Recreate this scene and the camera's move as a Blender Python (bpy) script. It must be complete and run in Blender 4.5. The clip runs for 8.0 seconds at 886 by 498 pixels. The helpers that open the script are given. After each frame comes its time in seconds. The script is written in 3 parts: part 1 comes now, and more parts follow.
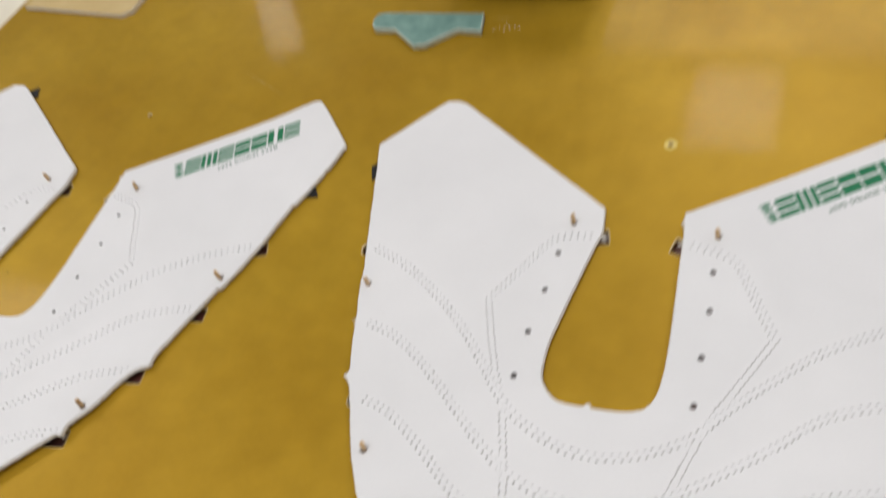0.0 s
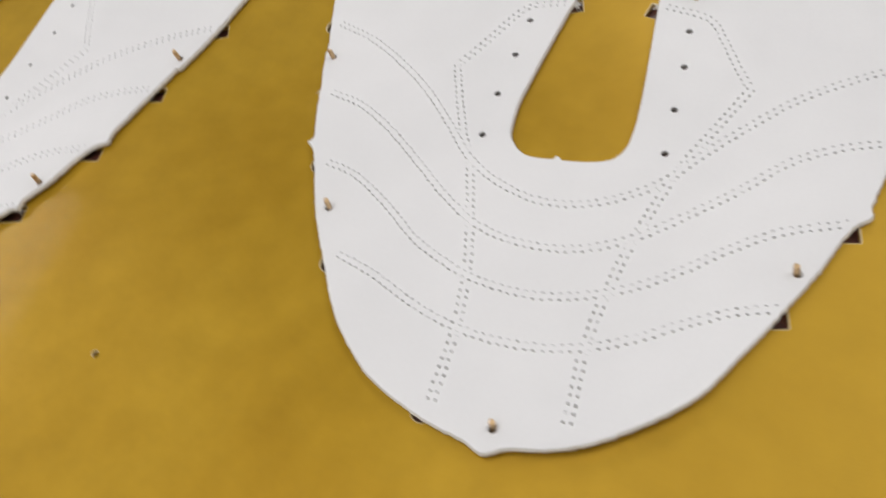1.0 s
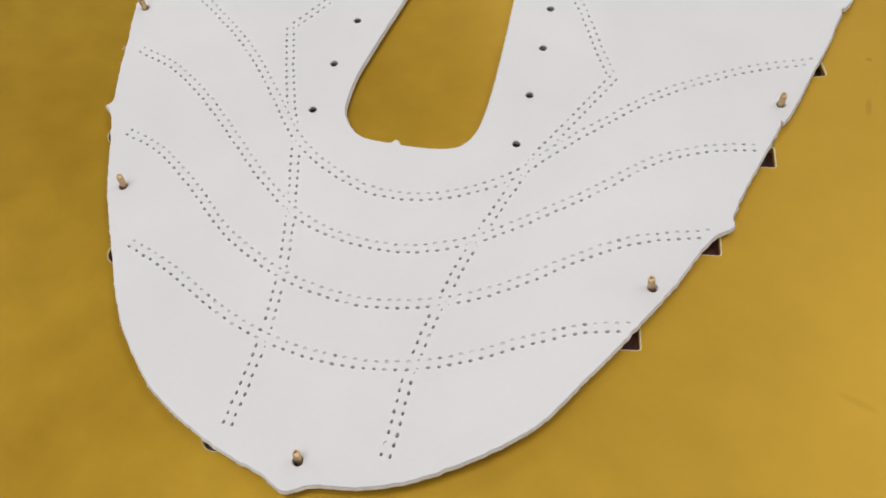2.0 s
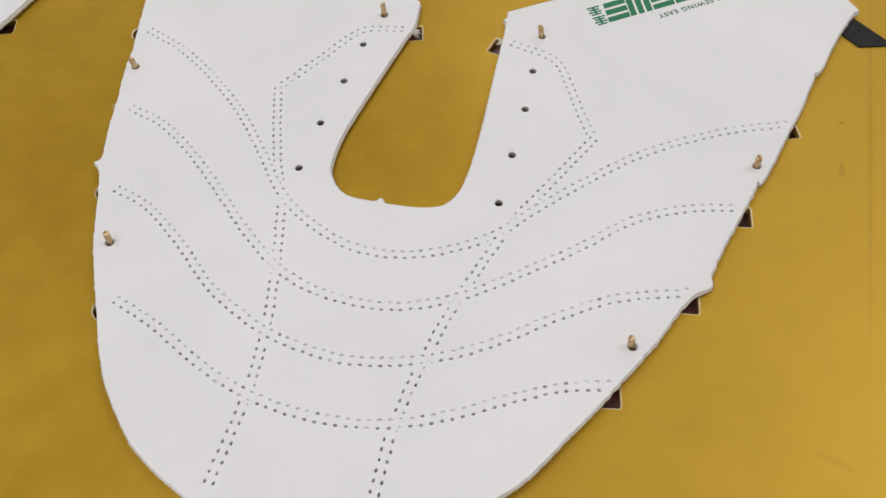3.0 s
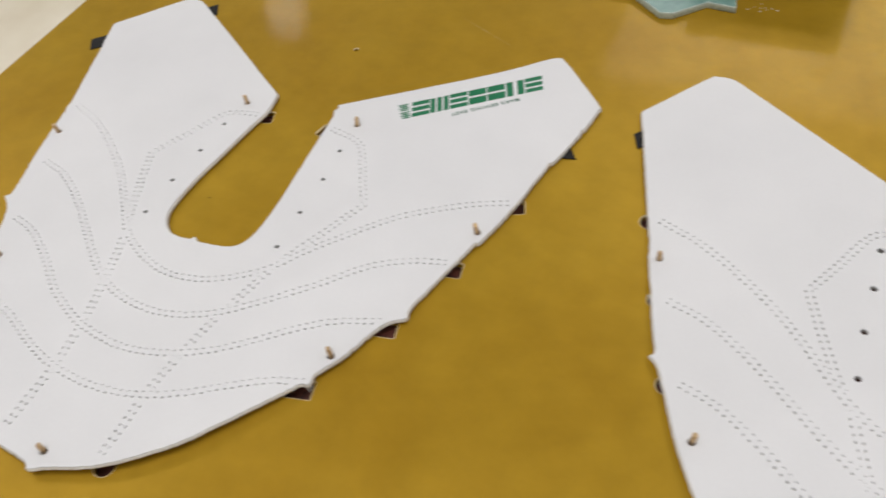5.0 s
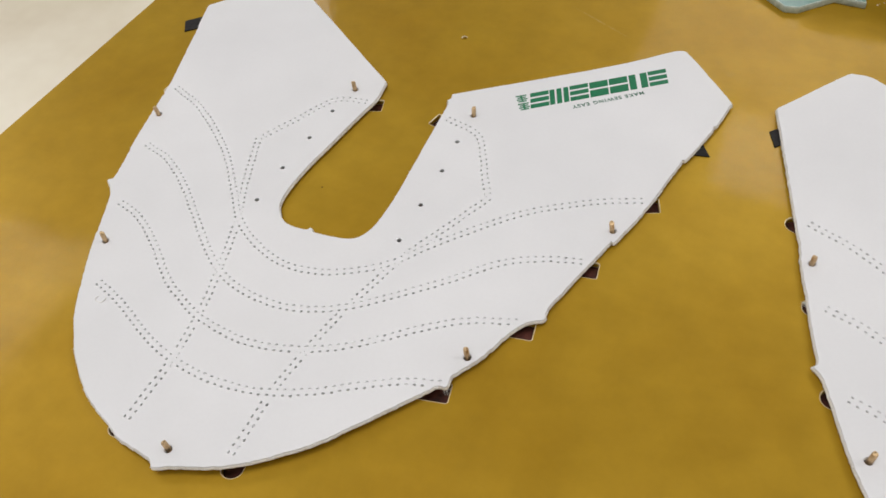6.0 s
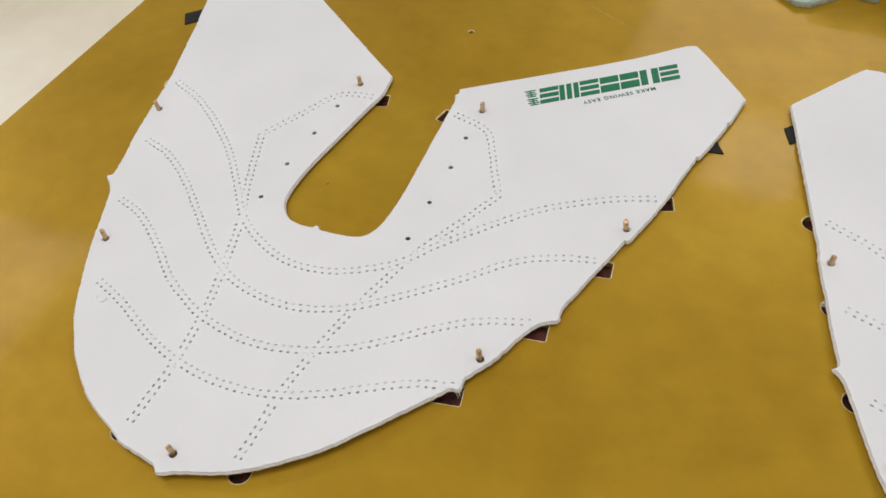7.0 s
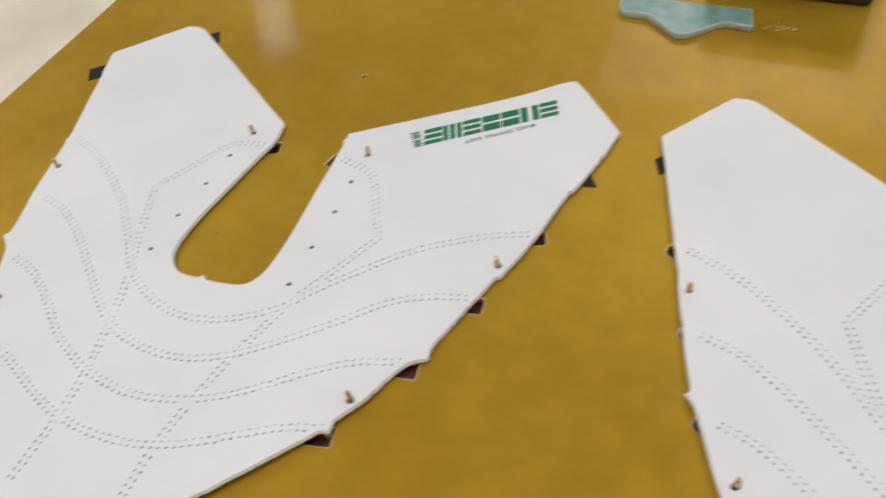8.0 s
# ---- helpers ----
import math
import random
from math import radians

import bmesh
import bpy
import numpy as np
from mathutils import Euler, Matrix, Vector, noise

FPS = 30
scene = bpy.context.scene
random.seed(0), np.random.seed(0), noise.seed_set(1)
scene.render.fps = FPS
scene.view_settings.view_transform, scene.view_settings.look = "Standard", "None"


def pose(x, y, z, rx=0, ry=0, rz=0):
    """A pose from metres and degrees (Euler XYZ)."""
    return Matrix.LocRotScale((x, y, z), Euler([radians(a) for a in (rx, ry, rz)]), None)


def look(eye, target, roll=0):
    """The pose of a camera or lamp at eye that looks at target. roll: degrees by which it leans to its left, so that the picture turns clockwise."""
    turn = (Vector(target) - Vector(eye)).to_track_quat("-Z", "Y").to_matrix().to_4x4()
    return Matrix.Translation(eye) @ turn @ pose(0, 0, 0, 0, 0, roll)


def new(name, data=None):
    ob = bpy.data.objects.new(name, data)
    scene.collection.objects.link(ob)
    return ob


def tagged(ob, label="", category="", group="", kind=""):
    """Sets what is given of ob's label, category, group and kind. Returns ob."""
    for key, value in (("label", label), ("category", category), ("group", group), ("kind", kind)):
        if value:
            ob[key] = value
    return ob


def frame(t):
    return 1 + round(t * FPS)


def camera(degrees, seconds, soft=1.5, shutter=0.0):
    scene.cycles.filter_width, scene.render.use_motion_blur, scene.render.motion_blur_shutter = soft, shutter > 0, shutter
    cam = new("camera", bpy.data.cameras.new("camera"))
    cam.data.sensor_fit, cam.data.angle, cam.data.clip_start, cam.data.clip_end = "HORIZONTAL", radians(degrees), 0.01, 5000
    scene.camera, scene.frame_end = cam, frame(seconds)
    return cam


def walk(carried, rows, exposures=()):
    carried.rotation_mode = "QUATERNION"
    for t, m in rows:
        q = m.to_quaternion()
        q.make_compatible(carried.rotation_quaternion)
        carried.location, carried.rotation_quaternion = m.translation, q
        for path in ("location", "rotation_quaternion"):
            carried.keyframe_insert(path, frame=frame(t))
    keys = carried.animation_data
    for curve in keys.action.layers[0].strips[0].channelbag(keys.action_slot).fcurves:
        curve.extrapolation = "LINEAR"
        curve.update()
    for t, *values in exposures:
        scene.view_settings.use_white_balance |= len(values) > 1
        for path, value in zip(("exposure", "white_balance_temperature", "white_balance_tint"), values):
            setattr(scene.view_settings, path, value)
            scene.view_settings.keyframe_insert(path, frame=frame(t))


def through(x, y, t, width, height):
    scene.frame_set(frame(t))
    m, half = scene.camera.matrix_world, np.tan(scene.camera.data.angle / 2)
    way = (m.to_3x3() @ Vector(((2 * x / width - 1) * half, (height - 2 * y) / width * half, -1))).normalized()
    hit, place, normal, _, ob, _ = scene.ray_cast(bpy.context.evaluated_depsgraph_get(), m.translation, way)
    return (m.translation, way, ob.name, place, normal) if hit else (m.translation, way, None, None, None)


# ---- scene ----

# ---- camera ----
cam = camera(54.0, 8.0, soft=1.55, shutter=0.33)
# seconds, eye in metres, then yaw to the left of +y, pitch and lean in degrees
PATH = [
    (0, 0.0829, -0.1452, 0.2687, 32.86, -48.56, -18.96),
    (0.2, 0.0608, -0.1503, 0.2464, 31.47, -51.84, -19.73),
    (0.5, 0.0517, -0.1578, 0.2407, 29.73, -52.63, -20.33),
    (0.7, 0.0559, -0.1672, 0.2385, 29.73, -53.08, -20.09),
    (1, 0.0912, -0.1820, 0.2289, 34.08, -54.43, -20.08),
    (1.2, 0.1029, -0.1783, 0.2216, 32.67, -55.80, -17.21),
    (1.5, 0.0968, -0.1674, 0.2099, 24.33, -57.29, -10.14),
    (1.7, 0.0927, -0.1570, 0.1984, 20.90, -58.09, -7.05),
    (2.8, 0.0937, -0.1541, 0.2015, 18.38, -55.04, -4.23),
    (3, 0.0938, -0.1544, 0.2026, 17.83, -54.66, -4.04),
    (3.5, 0.0885, -0.1590, 0.2105, 19.24, -53.86, -4.97),
    (4, 0.0723, -0.1641, 0.2215, 21.26, -52.09, -6.23),
    (4.2, 0.0520, -0.1653, 0.2324, 21.85, -51.86, -6.18),
    (4.5, 0.0159, -0.1722, 0.2417, 24.28, -50.01, -6.98),
    (5, -0.0457, -0.1796, 0.2484, 27.91, -48.72, -7.92),
    (5.2, -0.0616, -0.1856, 0.2488, 28.93, -48.52, -8.13),
    (6.3, -0.0970, -0.1875, 0.2362, 28.66, -48.79, -6.81),
    (6.5, -0.1002, -0.1864, 0.2360, 28.41, -48.98, -6.61),
    (7, -0.0994, -0.1853, 0.2345, 28.24, -48.97, -6.52),
    (7.5, -0.0970, -0.1812, 0.2336, 28.47, -48.84, -7.08),
    (7.8, -0.0800, -0.1750, 0.2390, 28.65, -48.37, -8.20),
    (8, -0.0602, -0.1707, 0.2442, 26.96, -47.76, -8.27),
]


def aim(x, y, z, yaw, pitch, lean):
    a, p = radians(yaw), radians(pitch)
    ahead = Vector((-math.sin(a) * math.cos(p), math.cos(a) * math.cos(p), math.sin(p)))
    return look((x, y, z), Vector((x, y, z)) + ahead, lean)


walk(cam, [(t, aim(*row)) for t, *row in PATH], [(0.0, 0.27), (0.5, 0.18), (1.0, 0.27), (1.5, 0.22), (3.0, 0.20), (4.0, 0.22), (5.0, 0.22), (8.0, 0.21)])

# ---- light ----
scene.view_settings.exposure = 0.0
world = bpy.data.worlds.new("room_air")
world.use_nodes = True
world.node_tree.nodes["Background"].inputs[0].default_value = (0.9, 0.95, 1.0, 1)
world.node_tree.nodes["Background"].inputs[1].default_value = 0.05
scene.world = world

MM = 0.001
CEILING = 2.0
# ceiling lamps and added fill panels: x, y of the middle, width, length, turn in degrees, watts
LAMPS_AND_FILLS = [
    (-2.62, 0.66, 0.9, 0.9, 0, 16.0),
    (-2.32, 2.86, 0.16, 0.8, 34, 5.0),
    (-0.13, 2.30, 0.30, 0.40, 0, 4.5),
    # these last four are added out of view to even out the light
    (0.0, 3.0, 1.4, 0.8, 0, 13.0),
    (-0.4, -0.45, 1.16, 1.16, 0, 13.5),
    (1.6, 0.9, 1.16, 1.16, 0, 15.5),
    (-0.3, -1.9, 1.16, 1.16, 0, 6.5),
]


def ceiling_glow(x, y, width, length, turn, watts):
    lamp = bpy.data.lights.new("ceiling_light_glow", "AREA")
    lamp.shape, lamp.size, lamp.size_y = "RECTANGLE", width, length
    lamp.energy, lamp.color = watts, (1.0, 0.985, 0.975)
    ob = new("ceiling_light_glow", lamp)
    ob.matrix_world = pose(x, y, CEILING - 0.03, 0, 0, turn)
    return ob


for lamp_row in LAMPS_AND_FILLS:
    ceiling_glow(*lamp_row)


# ---- materials ----
def material(name, colour, rough=0.5, metal=0.0, spec=0.5):
    m = bpy.data.materials.new(name)
    m.use_nodes = True
    b = m.node_tree.nodes["Principled BSDF"]
    b.inputs["Base Color"].default_value = (*colour, 1)
    b.inputs["Roughness"].default_value = rough
    b.inputs["Metallic"].default_value = metal
    b.inputs["Specular IOR Level"].default_value = spec
    return m


def node(m, kind, **inputs):
    n = m.node_tree.nodes.new(kind)
    for k, v in inputs.items():
        n.inputs[k.replace("_", " ")].default_value = v
    return n


def wire(m, a, out, b, inp):
    m.node_tree.links.new(a.outputs[out], b.inputs[inp])


def mottle(m, scale, detail, low, high, source="Object", stretch=(1, 1, 1), lo=0.3, hi=0.7):
    """A noise between two colours, in the object's own metres."""
    tc = node(m, "ShaderNodeTexCoord")
    mp = node(m, "ShaderNodeMapping", Scale=stretch)
    wire(m, tc, source, mp, "Vector")
    n = node(m, "ShaderNodeTexNoise", Scale=scale, Detail=detail, Roughness=0.6)
    wire(m, mp, "Vector", n, "Vector")
    r = node(m, "ShaderNodeValToRGB")
    r.color_ramp.elements[0].position, r.color_ramp.elements[1].position = lo, hi
    r.color_ramp.elements[0].color, r.color_ramp.elements[1].color = (*low, 1), (*high, 1)
    wire(m, n, "Fac", r, "Fac")
    return n, r


def mix(m, how, fac, a, b):
    """Blend two colour outputs; fac is a number or a node with a Color output."""
    x = node(m, "ShaderNodeMix")
    x.data_type, x.blend_type = "RGBA", how
    if isinstance(fac, (int, float)):
        x.inputs[0].default_value = fac
    else:
        m.node_tree.links.new(fac, x.inputs[0])
    m.node_tree.links.new(a, x.inputs[6])
    m.node_tree.links.new(b, x.inputs[7])
    return x.outputs[2]


def bump(m, heights, distance=0.0002):
    """Relief from a list of (height output, strength)."""
    before = None
    for out, strength in heights:
        n = node(m, "ShaderNodeBump", Strength=strength, Distance=distance)
        m.node_tree.links.new(out, n.inputs["Height"])
        if before:
            wire(m, before, "Normal", n, "Normal")
        before = n
    wire(m, before, "Normal", m.node_tree.nodes["Principled BSDF"], "Normal")


def spot(m, x, y, rx, ry, turn=0.0, soft=0.5):
    """A mask that is 1 inside an ellipse on the sheet and fades to 0 at its rim."""
    tc = node(m, "ShaderNodeTexCoord")
    mp = node(m, "ShaderNodeMapping", Location=(x, y, 0), Rotation=(0, 0, turn), Scale=(rx, ry, 1000.0))
    mp.vector_type = "TEXTURE"
    wire(m, tc, "Object", mp, "Vector")
    ln = node(m, "ShaderNodeVectorMath")
    ln.operation = "LENGTH"
    wire(m, mp, "Vector", ln, 0)
    r = node(m, "ShaderNodeMapRange")
    r.inputs[1].default_value, r.inputs[2].default_value = 1.0, 1.0 - soft
    m.node_tree.links.new(ln.outputs["Value"], r.inputs[0])
    return r.outputs[0]


def laminate():
    m = material("amber_glass_laminate", (0.4, 0.24, 0.04), 0.3, 0, 0.15)
    b = m.node_tree.nodes["Principled BSDF"]
    _, wide = mottle(m, 9, 6, (0.395, 0.224, 0.0135), (0.492, 0.302, 0.0250), lo=0.32, hi=0.68)
    _, fine = mottle(m, 75, 6, (0.86, 0.855, 0.83), (1.0, 1.0, 1.0))
    col = mix(m, "MULTIPLY", 1.0, wide.outputs[0], fine.outputs[0])
    # glue haze and rubbed marks
    tc = node(m, "ShaderNodeTexCoord")
    threads = []
    for axis in ("X", "Y"):
        w = node(m, "ShaderNodeTexWave", Scale=270.0, Distortion=1.1, Detail=2.0)
        w.bands_direction = axis
        wire(m, tc, "Object", w, "Vector")
        threads.append(w.outputs["Fac"])
    weave = node(m, "ShaderNodeMath")
    weave.operation = "MAXIMUM"
    m.node_tree.links.new(threads[0], weave.inputs[0])
    m.node_tree.links.new(threads[1], weave.inputs[1])
    _, patchy = mottle(m, 230, 4, (0, 0, 0), (1, 1, 1), lo=0.34, hi=0.68)
    crest = node(m, "ShaderNodeMapRange")
    crest.inputs[1].default_value, crest.inputs[2].default_value = 0.55, 1.0
    wire(m, weave, 0, crest, 0)
    haze = node(m, "ShaderNodeMath")
    haze.operation = "MULTIPLY"
    m.node_tree.links.new(crest.outputs[0], haze.inputs[0])
    m.node_tree.links.new(patchy.outputs[0], haze.inputs[1])
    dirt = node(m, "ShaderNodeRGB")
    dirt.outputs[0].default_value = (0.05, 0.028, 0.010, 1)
    pale = node(m, "ShaderNodeRGB")
    pale.outputs[0].default_value = (0.72, 0.62, 0.38, 1)
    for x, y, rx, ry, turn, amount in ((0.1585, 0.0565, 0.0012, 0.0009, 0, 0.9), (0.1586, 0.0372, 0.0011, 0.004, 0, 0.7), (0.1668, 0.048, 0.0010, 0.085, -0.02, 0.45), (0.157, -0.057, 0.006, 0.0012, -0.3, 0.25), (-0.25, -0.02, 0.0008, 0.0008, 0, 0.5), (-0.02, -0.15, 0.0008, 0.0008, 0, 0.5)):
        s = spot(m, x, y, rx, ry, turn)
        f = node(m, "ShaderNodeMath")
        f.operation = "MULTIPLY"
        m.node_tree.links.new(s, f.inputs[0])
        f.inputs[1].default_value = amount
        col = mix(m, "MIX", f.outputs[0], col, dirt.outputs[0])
    for x, y, rx, ry, turn, amount in ((-0.1796, 0.1484, 0.020, 0.0007, -0.477, 0.5), (-0.062, 0.206, 0.008, 0.0015, 0.1, 0.5)):
        s = spot(m, x, y, rx, ry, turn, 0.9)
        f = node(m, "ShaderNodeMath")
        f.operation = "MULTIPLY"
        m.node_tree.links.new(s, f.inputs[0])
        m.node_tree.links.new(haze.outputs[0], f.inputs[1])
        g = node(m, "ShaderNodeMath")
        g.operation = "MULTIPLY"
        m.node_tree.links.new(f.outputs[0], g.inputs[0])
        g.inputs[1].default_value = amount
        col = mix(m, "MIX", g.outputs[0], col, pale.outputs[0])
    # brightness of the sheet's right side, painted into its colour as a paler patch
    brightened = node(m, "ShaderNodeRGB")
    brightened.outputs[0].default_value = (0.63, 0.385, 0.050, 1)
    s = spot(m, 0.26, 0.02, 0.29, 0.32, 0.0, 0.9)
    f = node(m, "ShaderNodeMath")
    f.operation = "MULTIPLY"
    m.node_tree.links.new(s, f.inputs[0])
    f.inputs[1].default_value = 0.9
    col = mix(m, "MIX", f.outputs[0], col, brightened.outputs[0])
    # stray dark specks
    cells = node(m, "ShaderNodeTexVoronoi", Scale=24.0)
    wire(m, tc, "Object", cells, "Vector")
    near = node(m, "ShaderNodeMapRange")
    near.inputs[1].default_value, near.inputs[2].default_value, near.inputs[4].default_value = 0.016, 0.008, 0.6
    wire(m, cells, "Distance", near, 0)
    col = mix(m, "MIX", near.outputs[0], col, dirt.outputs[0])
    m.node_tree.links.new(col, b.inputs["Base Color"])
    # glass fibres under a clear resin skin
    b.inputs["Metallic"].default_value = 0.36
    # the resin is thicker on the crests of the weave
    resin = node(m, "ShaderNodeMapRange")
    resin.inputs[3].default_value, resin.inputs[4].default_value = 0.03, 0.23
    wire(m, haze, 0, resin, 0)
    wire(m, resin, 0, b, "Coat Weight")
    b.inputs["Coat Roughness"].default_value = 0.055
    rn, rr = mottle(m, 25, 4, (0.38, 0.38, 0.38), (0.5, 0.5, 0.5))
    wire(m, rr, 0, b, "Roughness")
    # glass weave under the resin
    tc = node(m, "ShaderNodeTexCoord")
    waves = []
    for axis in ("X", "Y"):
        w = node(m, "ShaderNodeTexWave", Scale=260.0, Distortion=1.2, Detail=1.0)
        w.bands_direction = axis
        wire(m, tc, "Object", w, "Vector")
        waves.append((w.outputs["Fac"], 0.006))
    big = node(m, "ShaderNodeTexNoise", Scale=14.0, Detail=2.0)
    wire(m, tc, "Object", big, "Vector")
    bump(m, waves + [(big.outputs["Fac"], 0.12)], 0.0004)
    # the skin follows the weave
    skin = node(m, "ShaderNodeBump", Strength=0.06, Distance=0.0003)
    pores = node(m, "ShaderNodeTexNoise", Scale=750.0, Detail=1.0)
    wire(m, tc, "Object", pores, "Vector")
    wire(m, pores, "Fac", skin, "Height")
    wire(m, skin, "Normal", b, "Coat Normal")
    return m


def face_sheet():
    m = material("white_coated_fabric", (0.8, 0.79, 0.79), 0.55, 0, 0.35)
    b = m.node_tree.nodes["Principled BSDF"]
    _, wide = mottle(m, 16, 3, (0.718, 0.710, 0.722), (0.772, 0.762, 0.774))
    _, fine = mottle(m, 700, 3, (0.985, 0.985, 0.985), (1, 1, 1))
    m.node_tree.links.new(mix(m, "MULTIPLY", 1.0, wide.outputs[0], fine.outputs[0]), b.inputs["Base Color"])
    tc = node(m, "ShaderNodeTexCoord")
    grain = node(m, "ShaderNodeTexNoise", Scale=1500.0, Detail=3.0)
    wave = node(m, "ShaderNodeTexNoise", Scale=28.0, Detail=2.0)
    wire(m, tc, "Object", grain, "Vector")
    wire(m, tc, "Object", wave, "Vector")
    bump(m, [(grain.outputs["Fac"], 0.035), (wave.outputs["Fac"], 0.3)], 0.0005)
    return m


def lining_felt():
    m = material("cream_fleece_lining", (0.8, 0.77, 0.72), 0.95, 0, 0.1)
    b = m.node_tree.nodes["Principled BSDF"]
    n, r = mottle(m, 900, 4, (0.74, 0.71, 0.66), (0.88, 0.865, 0.84))
    wire(m, r, 0, b, "Base Color")
    bump(m, [(n.outputs["Fac"], 0.8)], 0.0004)
    return m


def plain(name, low, high, scale, rough, metal=0.0, relief=0.1, spec=0.5):
    m = material(name, high, rough, metal, spec)
    n, r = mottle(m, scale, 4, low, high)
    wire(m, r, 0, m.node_tree.nodes["Principled BSDF"], "Base Color")
    bump(m, [(n.outputs["Fac"], relief)], 0.0003)
    return m


LAMINATE = laminate()
CUT_EDGE = plain("pale_cut_laminate", (0.62, 0.48, 0.26), (0.86, 0.75, 0.52), 500, 0.6)
HOLE_RIM = plain("pale_drilled_rim", (0.60, 0.45, 0.09), (0.76, 0.59, 0.18), 500, 0.5)
FACE = face_sheet()
LINING = lining_felt()
BRASS = plain("brass_rod", (0.44, 0.29, 0.15), (0.76, 0.56, 0.33), 700, 0.38, 0.92, 0.3)
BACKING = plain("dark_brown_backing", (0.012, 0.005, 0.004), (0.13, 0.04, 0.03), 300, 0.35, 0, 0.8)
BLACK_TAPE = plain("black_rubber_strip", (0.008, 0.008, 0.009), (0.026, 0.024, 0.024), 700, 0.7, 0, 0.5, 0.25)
GREEN = plain("green_print_ink", (0.007, 0.14, 0.058), (0.012, 0.185, 0.078), 900, 0.5, 0, 0.1, 0.3)
DARK_GREEN = plain("dark_green_print_ink", (0.012, 0.10, 0.05), (0.016, 0.13, 0.065), 900, 0.5)
TEAL = plain("frosted_teal_acrylic", (0.12, 0.23, 0.20), (0.21, 0.34, 0.30), 120, 0.3, 0, 0.2)
TEAL_CUT = plain("pale_sawn_acrylic", (0.38, 0.47, 0.42), (0.62, 0.68, 0.61), 500, 0.7, 0, 0.6)
CREAM = plain("cream_laminate_sheet", (0.54, 0.39, 0.17), (0.61, 0.46, 0.22), 60, 0.4)
WHITE_EDGE = plain("white_sheet_edge", (0.70, 0.66, 0.62), (0.8, 0.78, 0.75), 300, 0.6)
DARK_BOX = plain("dark_plastic_case", (0.014, 0.013, 0.012), (0.024, 0.022, 0.02), 200, 0.45)
TABLE = plain("pale_stone_tabletop", (0.68, 0.60, 0.46), (0.88, 0.82, 0.69), 11, 0.35, 0, 0.05)
CEILING_PAINT = plain("grey_ceiling_paint", (0.26, 0.26, 0.26), (0.32, 0.32, 0.32), 5, 0.8)
PAINT = plain("white_wall_paint", (0.70, 0.70, 0.69), (0.76, 0.76, 0.75), 5, 0.8)
FLOOR_MAT = plain("grey_floor_coating", (0.30, 0.30, 0.29), (0.38, 0.38, 0.37), 3, 0.4)
LAMP_FRAME = plain("white_lamp_frame", (0.72, 0.72, 0.72), (0.78, 0.78, 0.78), 40, 0.5)
DIFFUSER = material("lamp_diffuser", (0.9, 0.9, 0.9), 0.5)
DIFFUSER.node_tree.nodes["Principled BSDF"].inputs["Emission Color"].default_value = (1, 0.985, 0.96, 1)
DIFFUSER.node_tree.nodes["Principled BSDF"].inputs["Emission Strength"].default_value = 1.0


# ---- mesh helpers ----
def part(name, bm, mats, parent=None, label=""):
    me = bpy.data.meshes.new(name)
    bm.to_mesh(me)
    bm.free()
    for m in mats if isinstance(mats, (list, tuple)) else (mats,):
        me.materials.append(m)
    ob = new(name, me)
    if parent:
        ob.parent = parent
    return tagged(ob, label)


def slab(loops, z0, z1, edge=0.0, res=1):
    """A flat sheet between two heights: the first loop is its outline, the others are holes in it. edge: radius of its rim."""
    cu = bpy.data.curves.new("sheet", "CURVE")
    cu.dimensions, cu.fill_mode = "2D", "BOTH"
    cu.extrude, cu.bevel_depth, cu.bevel_resolution = (z1 - z0) / 2 - edge, edge, res
    for loop in loops:
        sp = cu.splines.new("POLY")
        sp.points.add(len(loop) - 1)
        for p, (x, y) in zip(sp.points, loop):
            p.co = (x, y, 0, 1)
        sp.use_cyclic_u = True
    ob = new("sheet", cu)
    me = bpy.data.meshes.new_from_object(ob.evaluated_get(bpy.context.evaluated_depsgraph_get()))
    bpy.data.objects.remove(ob)
    bpy.data.curves.remove(cu)
    bm = bmesh.new()
    bm.from_mesh(me)
    bpy.data.meshes.remove(me)
    bmesh.ops.remove_doubles(bm, verts=bm.verts, dist=1e-6)
    bmesh.ops.translate(bm, verts=bm.verts, vec=(0, 0, (z0 + z1) / 2))
    return bm


def block(cx, cy, cz, sx, sy, sz, edge=0.0, turn=0.0):
    bm = bmesh.new()
    bmesh.ops.create_cube(bm, size=1, matrix=Matrix.LocRotScale((cx, cy, cz), Euler((0, 0, turn)), (sx, sy, sz)))
    if edge:
        bmesh.ops.bevel(bm, geom=bm.edges[:], offset=edge, segments=2, affect="EDGES", profile=0.5)
    return bm


def ring(x, y, r, n=10, turn=0.0):
    return [(x + r * math.cos(turn + 2 * math.pi * i / n), y + r * math.sin(turn + 2 * math.pi * i / n)) for i in range(n)]


def oval(p, a, b, turn, n=10):
    c, s = math.cos(turn), math.sin(turn)
    return [(p.x * MM + u * a * c - v * b * s, p.y * MM + u * a * s + v * b * c) for u, v in ring(0, 0, 1, n)]


